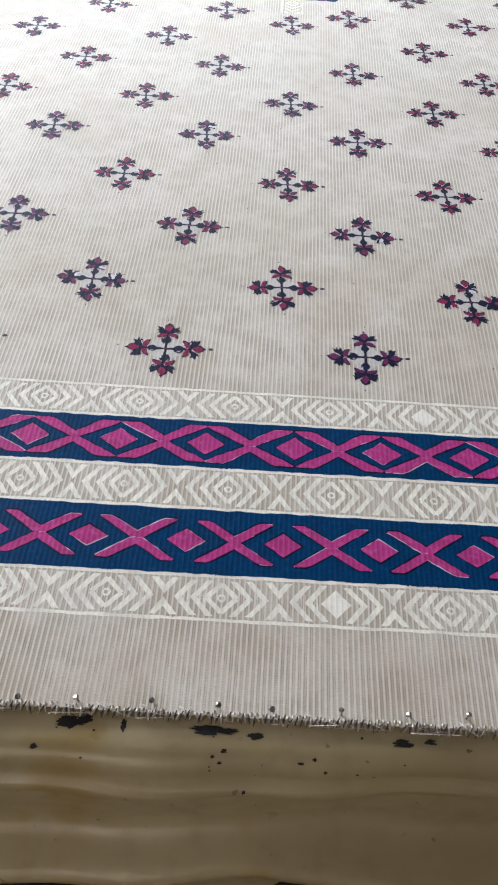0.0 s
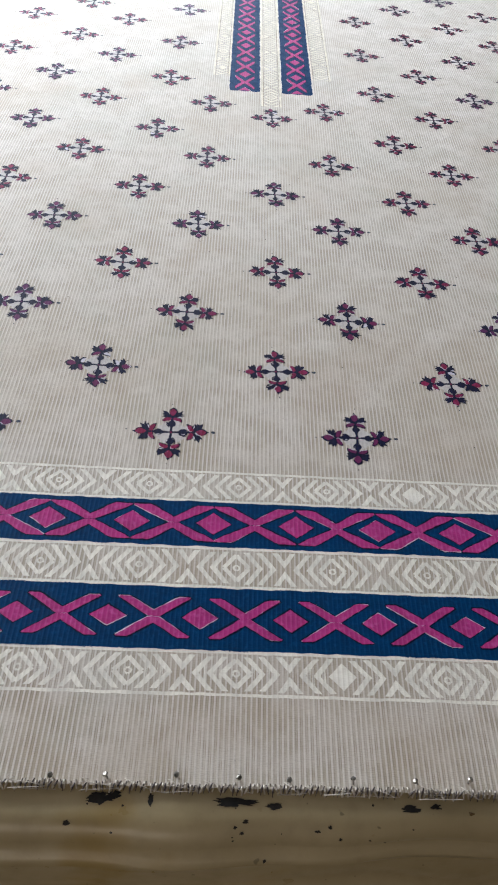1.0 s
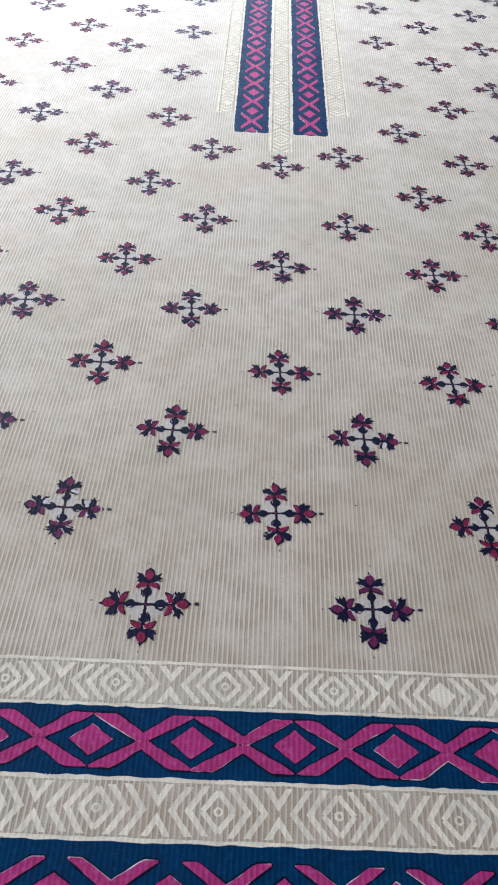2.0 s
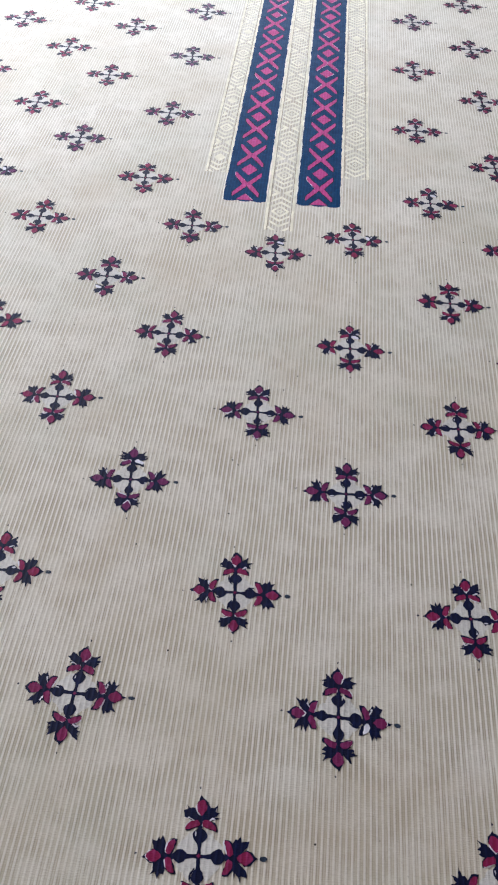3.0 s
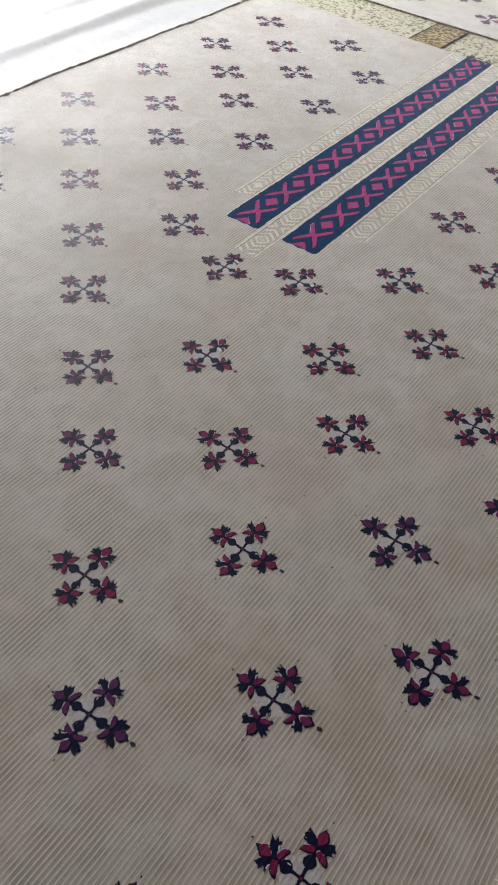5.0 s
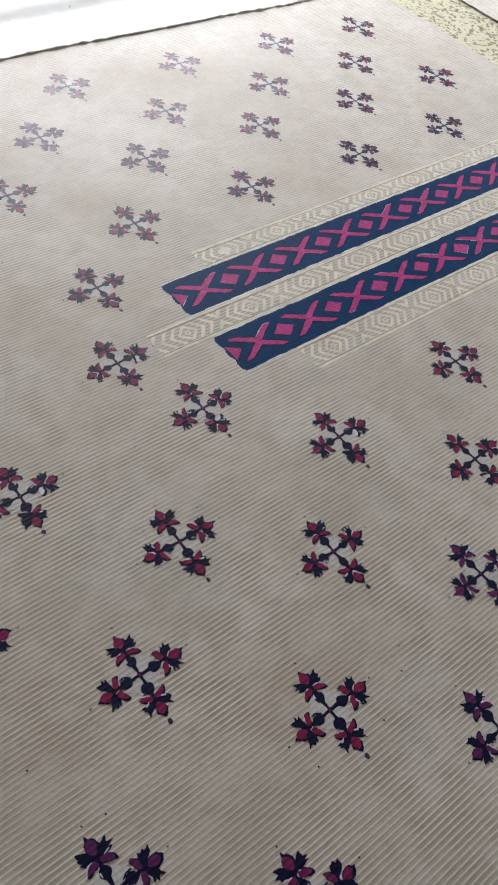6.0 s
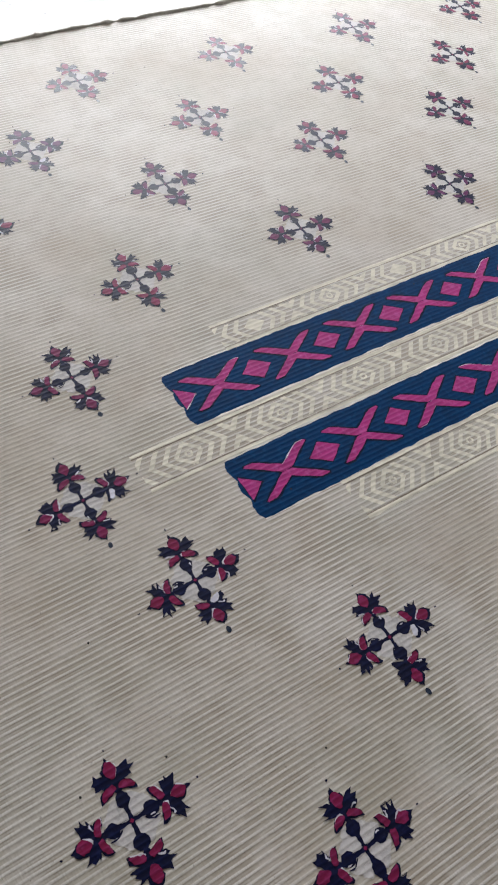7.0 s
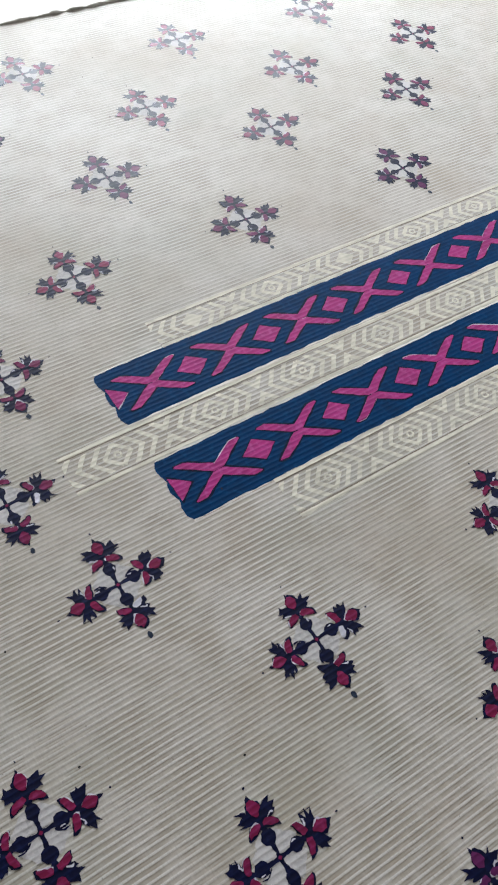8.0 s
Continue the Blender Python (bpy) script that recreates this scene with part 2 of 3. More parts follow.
def rib_lines(a, b):
    lines = [(n + c) * PITCH for n in range(int(a / PITCH) - 1, int(b / PITCH) + 2) for c in CUTS]
    return [a] + [v for v in lines if a + 1e-5 < v < b - 1e-5] + [b]


def row_lines(a, b):
    return [a] + [v for v in (n * ROW for n in range(int(a / ROW) - 1, int(b / ROW) + 2)) if a + 1e-5 < v < b - 1e-5] + [b]


def clip(poly, at, above, axis=0):
    """The part of a shape on one side of a line."""
    out = []
    for p, q in zip(poly, poly[1:] + poly[:1]):
        inside, then = (p[axis] >= at) == above, (q[axis] >= at) == above
        if inside:
            out.append(p)
        if inside != then:
            f = (at - p[axis]) / (q[axis] - p[axis])
            cut = (at, p[1] + f * (q[1] - p[1])) if axis == 0 else (p[0] + f * (q[0] - p[0]), at)
            out.append(cut)
    return out


def draped(name, polys, material, lift, origin=None):
    """Flat shapes in (u, y), cut along the ribs and laid over them. origin: the place that the mesh counts from."""
    verts, faces = [], []
    for poly in polys:
        us, ys = [p[0] for p in poly], [p[1] for p in poly]
        rows = [min(ys), max(ys)] if origin else row_lines(min(ys), max(ys))
        known = {}
        lines = rib_lines(min(us), max(us))
        for c, d in zip(rows, rows[1:]):
            level = clip(clip(poly, c, True, 1), d, False, 1) if len(rows) > 2 else poly
            if len(level) < 3:
                continue
            for a, b in zip(lines, lines[1:]):
                piece = clip(clip(level, a, True), b, False)
                ids = []
                for u, y in piece:
                    key = (round(u * 1e6), round(y * 1e6))
                    if key not in known:
                        known[key] = len(verts)
                        verts.append(surface(u, y, lift))
                    if known[key] not in ids:
                        ids.append(known[key])
                if len(ids) < 3:
                    continue
                spots = [verts[i] for i in ids]
                area = sum(p[0] * q[1] - q[0] * p[1] for p, q in zip(spots, spots[1:] + spots[:1]))
                if abs(area) > 1e-10:
                    faces.append(tuple(ids if area > 0 else reversed(ids)))
    if origin:
        verts = [tuple(p - o for p, o in zip(v, origin)) for v in verts]
    return mesh_from(name, verts, faces, material, False)


def grow(poly, d):
    """A shape widened by d all round."""
    turn = 1 if sum(p[0] * q[1] - q[0] * p[1] for p, q in zip(poly, poly[1:] + poly[:1])) > 0 else -1
    out = []
    for o, p, q in zip(poly[-1:] + poly[:-1], poly, poly[1:] + poly[:1]):
        e = (Vector(p) - Vector(o)).normalized() + (Vector(q) - Vector(p)).normalized()
        if e.length < 1e-6:
            e = Vector(q) - Vector(p)
        e.normalize()
        out.append((p[0] + turn * d * e.y, p[1] - turn * d * e.x))
    return out


def ragged(poly, rng, amount, step):
    """Uneven printed edges: each side cut into steps and shaken."""
    out = []
    for p, q in zip(poly, poly[1:] + poly[:1]):
        n = max(1, int(math.dist(p, q) / step))
        for i in range(n):
            f = i / n
            out.append((p[0] + f * (q[0] - p[0]) + rng.uniform(-amount, amount), p[1] + f * (q[1] - p[1]) + rng.uniform(-amount, amount)))
    return out


# ---- the room ----
def slab(name, lo, hi, material, label, category):
    return tagged(part(name, box(name, lo, hi, material)), label, category, kind="structure")


slab("floor", (LEFT_WALL, BACK_WALL, -0.1), (RIGHT_WALL, FAR_WALL, 0.0), CONCRETE, "dark worn concrete workshop floor", "floor")
slab("ceiling", (LEFT_WALL, BACK_WALL, CEILING), (RIGHT_WALL, FAR_WALL, CEILING + 0.1), PLASTER, "plain limewashed ceiling", "ceiling")
slab("wall_east", (RIGHT_WALL, BACK_WALL, 0), (RIGHT_WALL + 0.2, FAR_WALL, CEILING), PLASTER, "plain limewashed wall", "wall")


def pierced(name, along_x, opening, a, b, wall_at, out):
    """A wall with one window opening through it."""
    lo, hi, sill, head = opening
    wall = tagged(empty(name, 0, 0, 0), "limewashed wall with a window opening", "wall", kind="structure")
    for x0, x1, z0, z1 in ((a, lo, 0, CEILING), (hi, b, 0, CEILING), (lo, hi, 0, sill), (lo, hi, head, CEILING)):
        y0, y1 = sorted((wall_at, wall_at + out))
        lower, upper = ((x0, y0, z0), (x1, y1, z1)) if along_x else ((y0, x0, z0), (y1, x1, z1))
        part("wall_panel", box("wall_panel", lower, upper, PLASTER), wall)
    kind_of = ("window_3", "unseen open window with a painted frame", "window") if opening == WIN_FILL else ("window_1" if along_x else "window_2", "unseen open window with a painted frame", "window")
    win = tagged(empty(kind_of[0]), kind_of[1], kind_of[2], kind="structure")
    mid = wall_at + out * 0.75
    for x0, x1, z0, z1 in ((lo, lo + 0.05, sill, head), (hi - 0.05, hi, sill, head), (lo + 0.05, hi - 0.05, sill, sill + 0.05), (lo + 0.05, hi - 0.05, head - 0.05, head)):
        lower, upper = ((x0, mid - 0.02, z0), (x1, mid + 0.02, z1)) if along_x else ((mid - 0.02, x0, z0), (mid + 0.02, x1, z1))
        part("window_frame", box("window_frame", lower, upper, PAINTED), win)


# Unseen high opening, added for the lamp that fills the skirt.
WIN_FILL = (-1.3, -0.1, 1.6, 2.6)
pierced("wall_south", True, WIN_FILL, LEFT_WALL, RIGHT_WALL, BACK_WALL, -0.2)
pierced("wall_north", True, WIN_FAR, LEFT_WALL, RIGHT_WALL, FAR_WALL, 0.2)
pierced("wall_west", False, WIN_LEFT, BACK_WALL, FAR_WALL, LEFT_WALL, -0.2)
tagged(part("ground", box("ground", (-40, -40, -0.2), (40, 40, -0.12), CONCRETE)), "bare ground outside the workshop", "ground", kind="structure")

# ---- the printing table ----
COVER = 0.0036        # how far the oilcloth lies below the rug
EDGE_X, EDGE_Y = 0.514, -1.006         # right and front edge of the table top
table = tagged(empty("printing_table", 0, 0.4, 0), "long dark wooden printing table under a stained oilcloth", "table")
part("tabletop", box("tabletop", (-1.75, EDGE_Y + 0.034, TOP - 0.065), (EDGE_X - 0.02, 2.25, TOP - 0.012), WOOD, 0.004), table)
for lx in (-1.65, -0.6, 0.40):
    for ly in (-0.9, 0.65, 2.1):
        part("leg", box("leg", (lx - 0.04, ly - 0.04, 0), (lx + 0.04, ly + 0.04, TOP - 0.065), WOOD, 0.004), table)
part("apron", box("apron", (-1.65, EDGE_Y + 0.06, TOP - 0.2), (EDGE_X - 0.04, EDGE_Y + 0.085, TOP - 0.066), WOOD), table)


def cover_point(x, s):
    """s runs over the top towards the front edge, round it and down the hanging skirt."""
    r = 0.016
    wave = 0.006 * noise.noise((x * 7, s * 9, 1.0)) + 0.0035 * noise.noise((x * 17, s * 31, 7.0))
    flat = -EDGE_Y - r
    if s < flat:
        near = max(0.0, 1 - (flat - s) / 0.03)
        return (x, -s, TOP - COVER + wave * 0.5 * near)
    bend = r * math.pi / 2
    if s < flat + bend:
        a = (s - flat) / r
        return (x, EDGE_Y + r - r * math.sin(a) - wave * a * 0.6, TOP - COVER - r + r * math.cos(a) + wave * 0.3)
    d = s - flat - bend
    drift = 0.012 * noise.noise((x * 6, 0, 3)) - 0.03 * x
    fold = 0.0085 * math.exp(-((d - 0.004 - 0.5 * drift) / 0.005) ** 2) - 0.017 * math.exp(-((d - 0.016 - 0.5 * drift) / 0.006) ** 2)
    roll = d - 0.080 - drift
    fold += 0.036 * math.exp(-(roll / (0.010 if roll < 0 else 0.040)) ** 2) * (0.85 + 0.5 * noise.noise((x * 5, 2, 3)))
    fold += 0.0014 * noise.noise((x * 5, d * 60, 6))
    return (x, EDGE_Y - fold - wave - 0.04 * d, TOP - COVER - r - d)


cover = tagged(empty("table_cover", 0, -0.9, TOP - COVER), "beige oilcloth table cover with dye stains, hanging in folds", "tablecloth")
SKIRT = 0.247


def cover_sheet(x, v):
    """The skirt ends in an uneven hem."""
    hem = 1.0 + 0.12 * noise.noise((x * 9, 0, 9)) - 0.78 * math.exp(-((x - 0.024) / 0.018) ** 2) - 0.70 * math.exp(-((x + 0.19) / 0.04) ** 2)
    full, loose = -EDGE_Y - 0.016 + 0.025 + SKIRT, 0.117
    s = 0.86 + v * (full - 0.86)
    over = s - (full - loose)
    return cover_point(x, s if over < 0 else full - loose + over * hem)


sheet = grid("cover_front", steps(-1.75, EDGE_X, 220), steps(0, 1, 150), cover_sheet, OILCLOTH)
sheet_ob = part("cover_front", sheet, cover)
side = grid("cover_top", steps(-1.75, EDGE_X, 40), steps(-0.86, 2.25, 60),
            lambda x, y: (x + (0.004 * noise.noise((y * 9, 0, 2)) if x > 0.5 else 0), y, TOP - COVER - (0.012 if x > 0.505 else 0)), OILCLOTH)
part("cover_top", side, cover)
lip = grid("cover_side", steps(0, 1, 14), steps(-0.99, 2.25, 120),
           lambda f, y: (EDGE_X - 0.002 + 0.012 * math.sin(f * 1.9) + 0.004 * noise.noise((y * 11, f * 2, 5)), y, TOP - 0.0175 - 0.10 * f * f - 0.004 * f), OILCLOTH)
part("cover_side", lip, cover)


def blot(x, y, rx, ry, seed, material):
    rng = random.Random(seed)
    n = 44
    pts = []
    for i in range(n):
        a = math.tau * i / n
        k = 1 + 0.5 * noise.noise((math.cos(a) * 1.6, math.sin(a) * 1.6, seed * 1.7)) + 0.45 * noise.noise((math.cos(a) * 4.5, math.sin(a) * 4.5, seed * 2.3)) + rng.uniform(-0.05, 0.05)
        pts.append((x + rx * k * math.cos(a), y + ry * k * math.sin(a)))
    verts = [tuple(Vector(cover_point(px, -py)) + Vector((0, -0.0003, 0.0004))) for px, py in pts + [(x, y)]]
    return mesh_from("dye_stain", verts, [(i, (i + 1) % n, n) for i in range(n)], material)


STAINS = [(-0.129, -0.984, 0.0085, 0.0028, 0), (-0.121, -0.982, 0.004, 0.0022, 0), (-0.052, -0.986, 0.0115, 0.0021, 0), (-0.028, -0.988, 0.005, 0.0016, 0),
          (-0.100, -0.985, 0.0014, 0.0032, 0), (-0.045, -0.996, 0.0016, 0.0010, 0), (-0.051, -0.999, 0.0011, 0.0008, 0), (-0.047, -1.002, 0.0012, 0.0008, 0),
          (0.052, -0.9885, 0.006, 0.0018, 0), (0.068, -0.987, 0.003, 0.0015, 0), (-0.147, -0.998, 0.0020, 0.0013, 0), (0.0885, -0.991, 0.0015, 0.0012, 1)]
for i, (sx, sy, rx, ry, kind) in enumerate(STAINS):
    part("dye_stain", blot(sx, sy, rx, ry, i + 3, RUST_INK if kind else STAIN_INK), cover, "dark dye blot")
rng = random.Random(61)
for i in range(24):
    sx, small = rng.choice((-0.13, -0.05, -0.04, 0.0, 0.05)) + rng.gauss(0, 0.014), rng.uniform(0.0003, 0.0009)
    part("dye_stain", blot(sx, -rng.uniform(0.984, 1.035), small * rng.uniform(1, 1.6), small, 90 + i, STAIN_INK), cover, "dark dye blot")
for i in range(34):
    rng = random.Random(50 + i)
    part("dye_stain", blot(0.4985 + SHEAR * -0.4 + abs(rng.gauss(0, 0.007)), -0.20 - 0.011 * i + rng.uniform(-0.008, 0.008), rng.uniform(0.001, 0.0042) * rng.random() + 0.001, rng.uniform(0.001, 0.007) * rng.random() + 0.001, i, STAIN_INK), cover, "dark dye blot")

# ---- the white sheet beside the rug ----
def sheet_height(x, y):
    d = -0.478 - x
    x += SHEAR * y
    swell = min(1.0, max(0.0, d - 0.02) / 0.15)
    along = d * 17 + 1.3 * noise.noise((x * 1.2, y * 0.8, 2))
    fold = 0.005 * max(0.0, math.sin(along)) ** 2 + 0.004 * noise.noise((d * 9, y * 1.6, 5)) + 0.004 * noise.noise((d * 26, y * 3.5, 8)) + 0.0016 * math.sin(d * 80 + 2.5 * noise.noise((x * 2, y * 2, 6)))
    return (x, y, TOP - 0.0008 + swell * (0.004 + fold))


white = tagged(part("white_sheet", grid("white_sheet", steps(-1.66, -0.464, 240), steps(-1.0, 2.2, 170), sheet_height, WHITE_SHEET)),
               "white cotton sheet rippled beside the rug", "sheet")

# ---- the rug ----
U0, U1, Y0, Y1 = -0.472, 0.498, -0.9785, 0.682
rug = tagged(empty("printed_rug", 0, 0, TOP), "ribbed beige cotton rug with navy, magenta and white block prints", "rug")


def front(x):
    """The cut front edge runs slightly askew."""
    return Y0 - 0.0135 * (x + 0.12)


def cloth_sheet(name, u0, u1, y0, y1):
    def lay(u, y):
        near = max(0.0, 1 - (y - Y0) / 0.05)
        return surface(u, y + near * (front(u + SHEAR * y) - Y0))
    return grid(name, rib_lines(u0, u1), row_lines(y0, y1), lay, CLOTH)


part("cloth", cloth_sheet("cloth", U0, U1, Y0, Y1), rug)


def selvedge(name, u, y0, y1, radius, seed, count, material):
    spine = []
    for y in steps(y0, y1, count):
        wob = 0.0022 * noise.noise((y * 40, seed, 0)) + 0.003 * noise.noise((y * 9, seed, 4))
        spine.append((u + SHEAR * y + wob, y, TOP - 0.0006 + 0.0010 * noise.noise((y * 75, seed, 8))))
    return tube(name, spine, [radius * (1 + 0.8 * noise.noise((p[1] * 110, seed, 2)) + 0.4 * noise.noise((p[1] * 260, seed, 6))) for p in spine], material, 7)


part("selvedge", selvedge("selvedge", U0, Y0, Y1, 0.0025, 1.0, 700, THREAD), rug, "thick rolled cotton selvedge")
part("selvedge", selvedge("selvedge", U1, Y0, Y1, 0.0029, 5.0, 900, LOOSE), rug, "thick rolled cotton selvedge")

# fluff and loose fibres along the right selvedge
fluff = []
for k in range(6):
    rng = random.Random(200 + k)
    spine = [(0.0, 0.0, 0.0)]
    heading = rng.uniform(-1.2, 1.2)
    for f in range(5):
        heading += rng.uniform(-0.7, 0.7)
        px, py, pz = spine[-1]
        spine.append((px + 0.0009 * math.cos(heading), py + 0.0009 * math.sin(heading), pz + rng.uniform(-0.0006, 0.0007)))
    fluff.append(tube("loose_fibre", spine, [0.0006, 0.0007, 0.0006, 0.0004, 0.0003, 0.0002], LOOSE if k % 2 else THREAD, 5))
rng = random.Random(17)
for n in range(280):
    y = -0.80 + 0.0036 * n + rng.uniform(-0.003, 0.003)
    part("loose_fibre", fluff[n % 6], rug, place=(U1 + SHEAR * y + rng.uniform(-0.002, 0.002), y, TOP + 0.0006 + rng.uniform(0, 0.0014)), turn=rng.choice((-1.57, 1.57)) + rng.uniform(-0.7, 0.7))

# thread ends along the cut front edge
tufts = []
for k in range(4):
    rng = random.Random(k)
    bend = rng.uniform(-0.0012, 0.0012)
    spine = [(bend * (f / 3) ** 2, 0.002 - 0.0015 * f, 0.0000 - 0.0008 * f) for f in range(4)]
    tufts.append(tube("thread_end", spine, [0.0008, 0.0008, 0.0007, 0.0004], LOOSE, 5))
rng = random.Random(8)
for n in range(int(U0 / PITCH) + 1, int(U1 / PITCH)):
    u = n * PITCH
    part("thread_end", tufts[n % 4], rug, place=(u + SHEAR * Y0, front(u + SHEAR * Y0) + rng.uniform(-0.0012, 0.0012), TOP + 0.0002), turn=rng.uniform(-0.5, 0.4))
# Dark slivers between the tufts: shade in the gaps, built as thin rods.
gaps = []
for k in range(3):
    spine = [(0.0004 * k, 0.0016, 0.0012), (0, -0.001, 0.0004), (0.0006 - 0.0005 * k, -0.0030, -0.002)]
    gaps.append(tube("dark_thread_end", spine, [0.0003, 0.0007, 0.0003], GAP_DARK, 5))
for n in range(int(U0 / PITCH) + 1, int(U1 / PITCH)):
    if rng.random() < 0.75:
        part("dark_thread_end", gaps[n % 3], rug, place=((n + 0.5) * PITCH + SHEAR * Y0, front((n + 0.5) * PITCH + SHEAR * Y0) + rng.uniform(-0.001, 0.001), TOP + 0.0002), turn=rng.uniform(-0.6, 0.3))

# stray threads pulled out of the front edge, and flecks of ink
rng = random.Random(31)
for n in range(12):
    x0 = -0.17 + 0.028 * n + rng.uniform(-0.01, 0.01)
    line, swing = [], rng.uniform(-1.2, 1.2)
    for f in steps(0, 1, 7):
        line.append((x0 + 0.022 * f * rng.choice((1, 1, -0.3)) + 0.004 * math.sin(3 * f + swing), front(x0) + 0.004 - 0.008 * math.sin(math.pi * f * (0.7 + 0.3 * swing)) , TOP + 0.0008 + 0.0012 * math.sin(math.pi * f)))
    part("stray_thread", tube("stray_thread", line, 0.0002, LOOSE, 4), rug)
fleck = mesh_from("ink_fleck", [(0.0007 * math.cos(a) * (1 + 0.3 * math.sin(3 * a)), 0.0006 * math.sin(a), 0) for a in steps(0, math.tau, 9)[:-1]], [tuple(range(9))], STAIN_INK)
for n in range(70):
    x, y = rng.uniform(-0.42, 0.44), rng.uniform(-0.70, 0.62)
    part("ink_fleck", fleck, rug, place=(x, y, TOP + RIDGE + lie(x, y) + 0.00015), turn=rng.uniform(0, 6))

# ---- printed borders ----
BORDER_TILT = -0.012


def slant(poly):
    """From the border's own frame to (u, y)."""
    return [(x - SHEAR * (y + BORDER_TILT * x), y + BORDER_TILT * x) for x, y in poly]


def edge_strip(length_from, length_to, y0, y1, seed, amount=0.0006):
    rng = random.Random(seed)
    xs = steps(length_from, length_to, int((length_to - length_from) / 0.006))
    return [(x, y0 + rng.uniform(-amount, amount)) for x in xs] + [(x, y1 + rng.uniform(-amount, amount)) for x in reversed(xs)]


def stroke(a, b, w):
    d = Vector((b[0] - a[0], b[1] - a[1])).normalized() * w / 2
    n = Vector((-d.y, d.x))
    return [(a[0] - n.x, a[1] - n.y), (b[0] - n.x, b[1] - n.y), (b[0] + n.x, b[1] + n.y), (a[0] + n.x, a[1] + n.y)]


def bent(a, b, c, w):
    """A chevron of three points with blunt ends."""
    k = math.copysign(w, b[0] - a[0])
    return [a, (a[0] + k, a[1]), (b[0] + k, b[1]), (c[0] + k, c[1]), c, b]


def chevron_band(a, b, mid, half, phase, period, seed, turn, line=0.0021, weight=0.0027, lines=(True, True)):
    """White band: two rules, and between them lozenges with rings, chevrons and crosses. turn maps the band's frame to (u, y)."""
    rng = random.Random(seed)
    shapes = []
    for on, side in zip(lines, (1, -1)):
        if on:
            y = mid + side * (half - line / 2)
            shapes.append(edge_strip(a, b, y - line / 2, y + line / 2, seed + side, 0.0004))
    h = half - line - 0.0012
    first = math.floor((a - phase) / period) - 1
    for n in range(first, first + int((b - a) / period) + 4):
        c = phase + n * period
        new_shapes = []
        z = period / 0.070
        g, w = min(h, 0.0125), 0.0092 * z
        solid = rng.random() < 0.2
        ring = [(c + w * s, mid + h * 0.78 * t) for s, t in ((1, 0), (0, 1), (-1, 0), (0, -1))]
        if solid:
            new_shapes.append(ring)
        else:
            for p, q in zip(ring, ring[1:] + ring[:1]):
                new_shapes.append(stroke(p, q, weight * 1.15))
            dot = [(c + 0.0022 * math.cos(k), mid + 0.0022 * math.sin(k)) for k in steps(0, math.tau, 8)[:-1]]
            new_shapes += [stroke(p, q, 0.0014) for p, q in zip(dot, dot[1:] + dot[:1])]
        for k in (0, 1):
            for s in (1, -1):
                tip = c + s * (0.0150 + 0.0096 * k) * z
                back = tip - s * g * 0.80
                new_shapes.append(bent((back, mid + h * rng.uniform(0.93, 1)), (tip, mid), (back, mid - h * rng.uniform(0.93, 1)), weight * 1.6))
        x = c + period / 2
        for s in (1, -1):
            foot, peak, wide = mid + s * h, mid + s * h * 0.08, 0.0085 * z
            new_shapes.append([(x - wide, foot), (x, peak), (x + wide, foot), (x + wide - weight * 1.6, foot), (x, peak + s * weight * 2.3), (x - wide + weight * 1.6, foot)])
        for poly in new_shapes:
            poly = clip(clip(poly, a, True), b, False)
            if len(poly) > 2:
                shapes.append(ragged(poly, rng, 0.00022, 0.004))
    return [turn(s) for s in shapes]


def lozenge(c, mid, w, h):
    return [(c + w, mid), (c, mid + h), (c - w, mid), (c, mid - h)]


def cross_arms(c, mid, reach, rise, bend):
    """The four wedge-shaped arms of a cross between two lozenges."""
    arm = [(-0.0003, 0.0001), (-0.0003, 0.0046), (bend * 0.82, rise - 0.0014), (bend, rise), (reach, rise), (reach + 0.0008, rise - 0.0008),
           (reach - 0.0040, rise - 0.0040), (0.0052, 0.0012), (0.0036, 0.0001)]
    return [[(c + sx * x, mid + sy * y) for x, y in arm] for sx in (1, -1) for sy in (1, -1)]


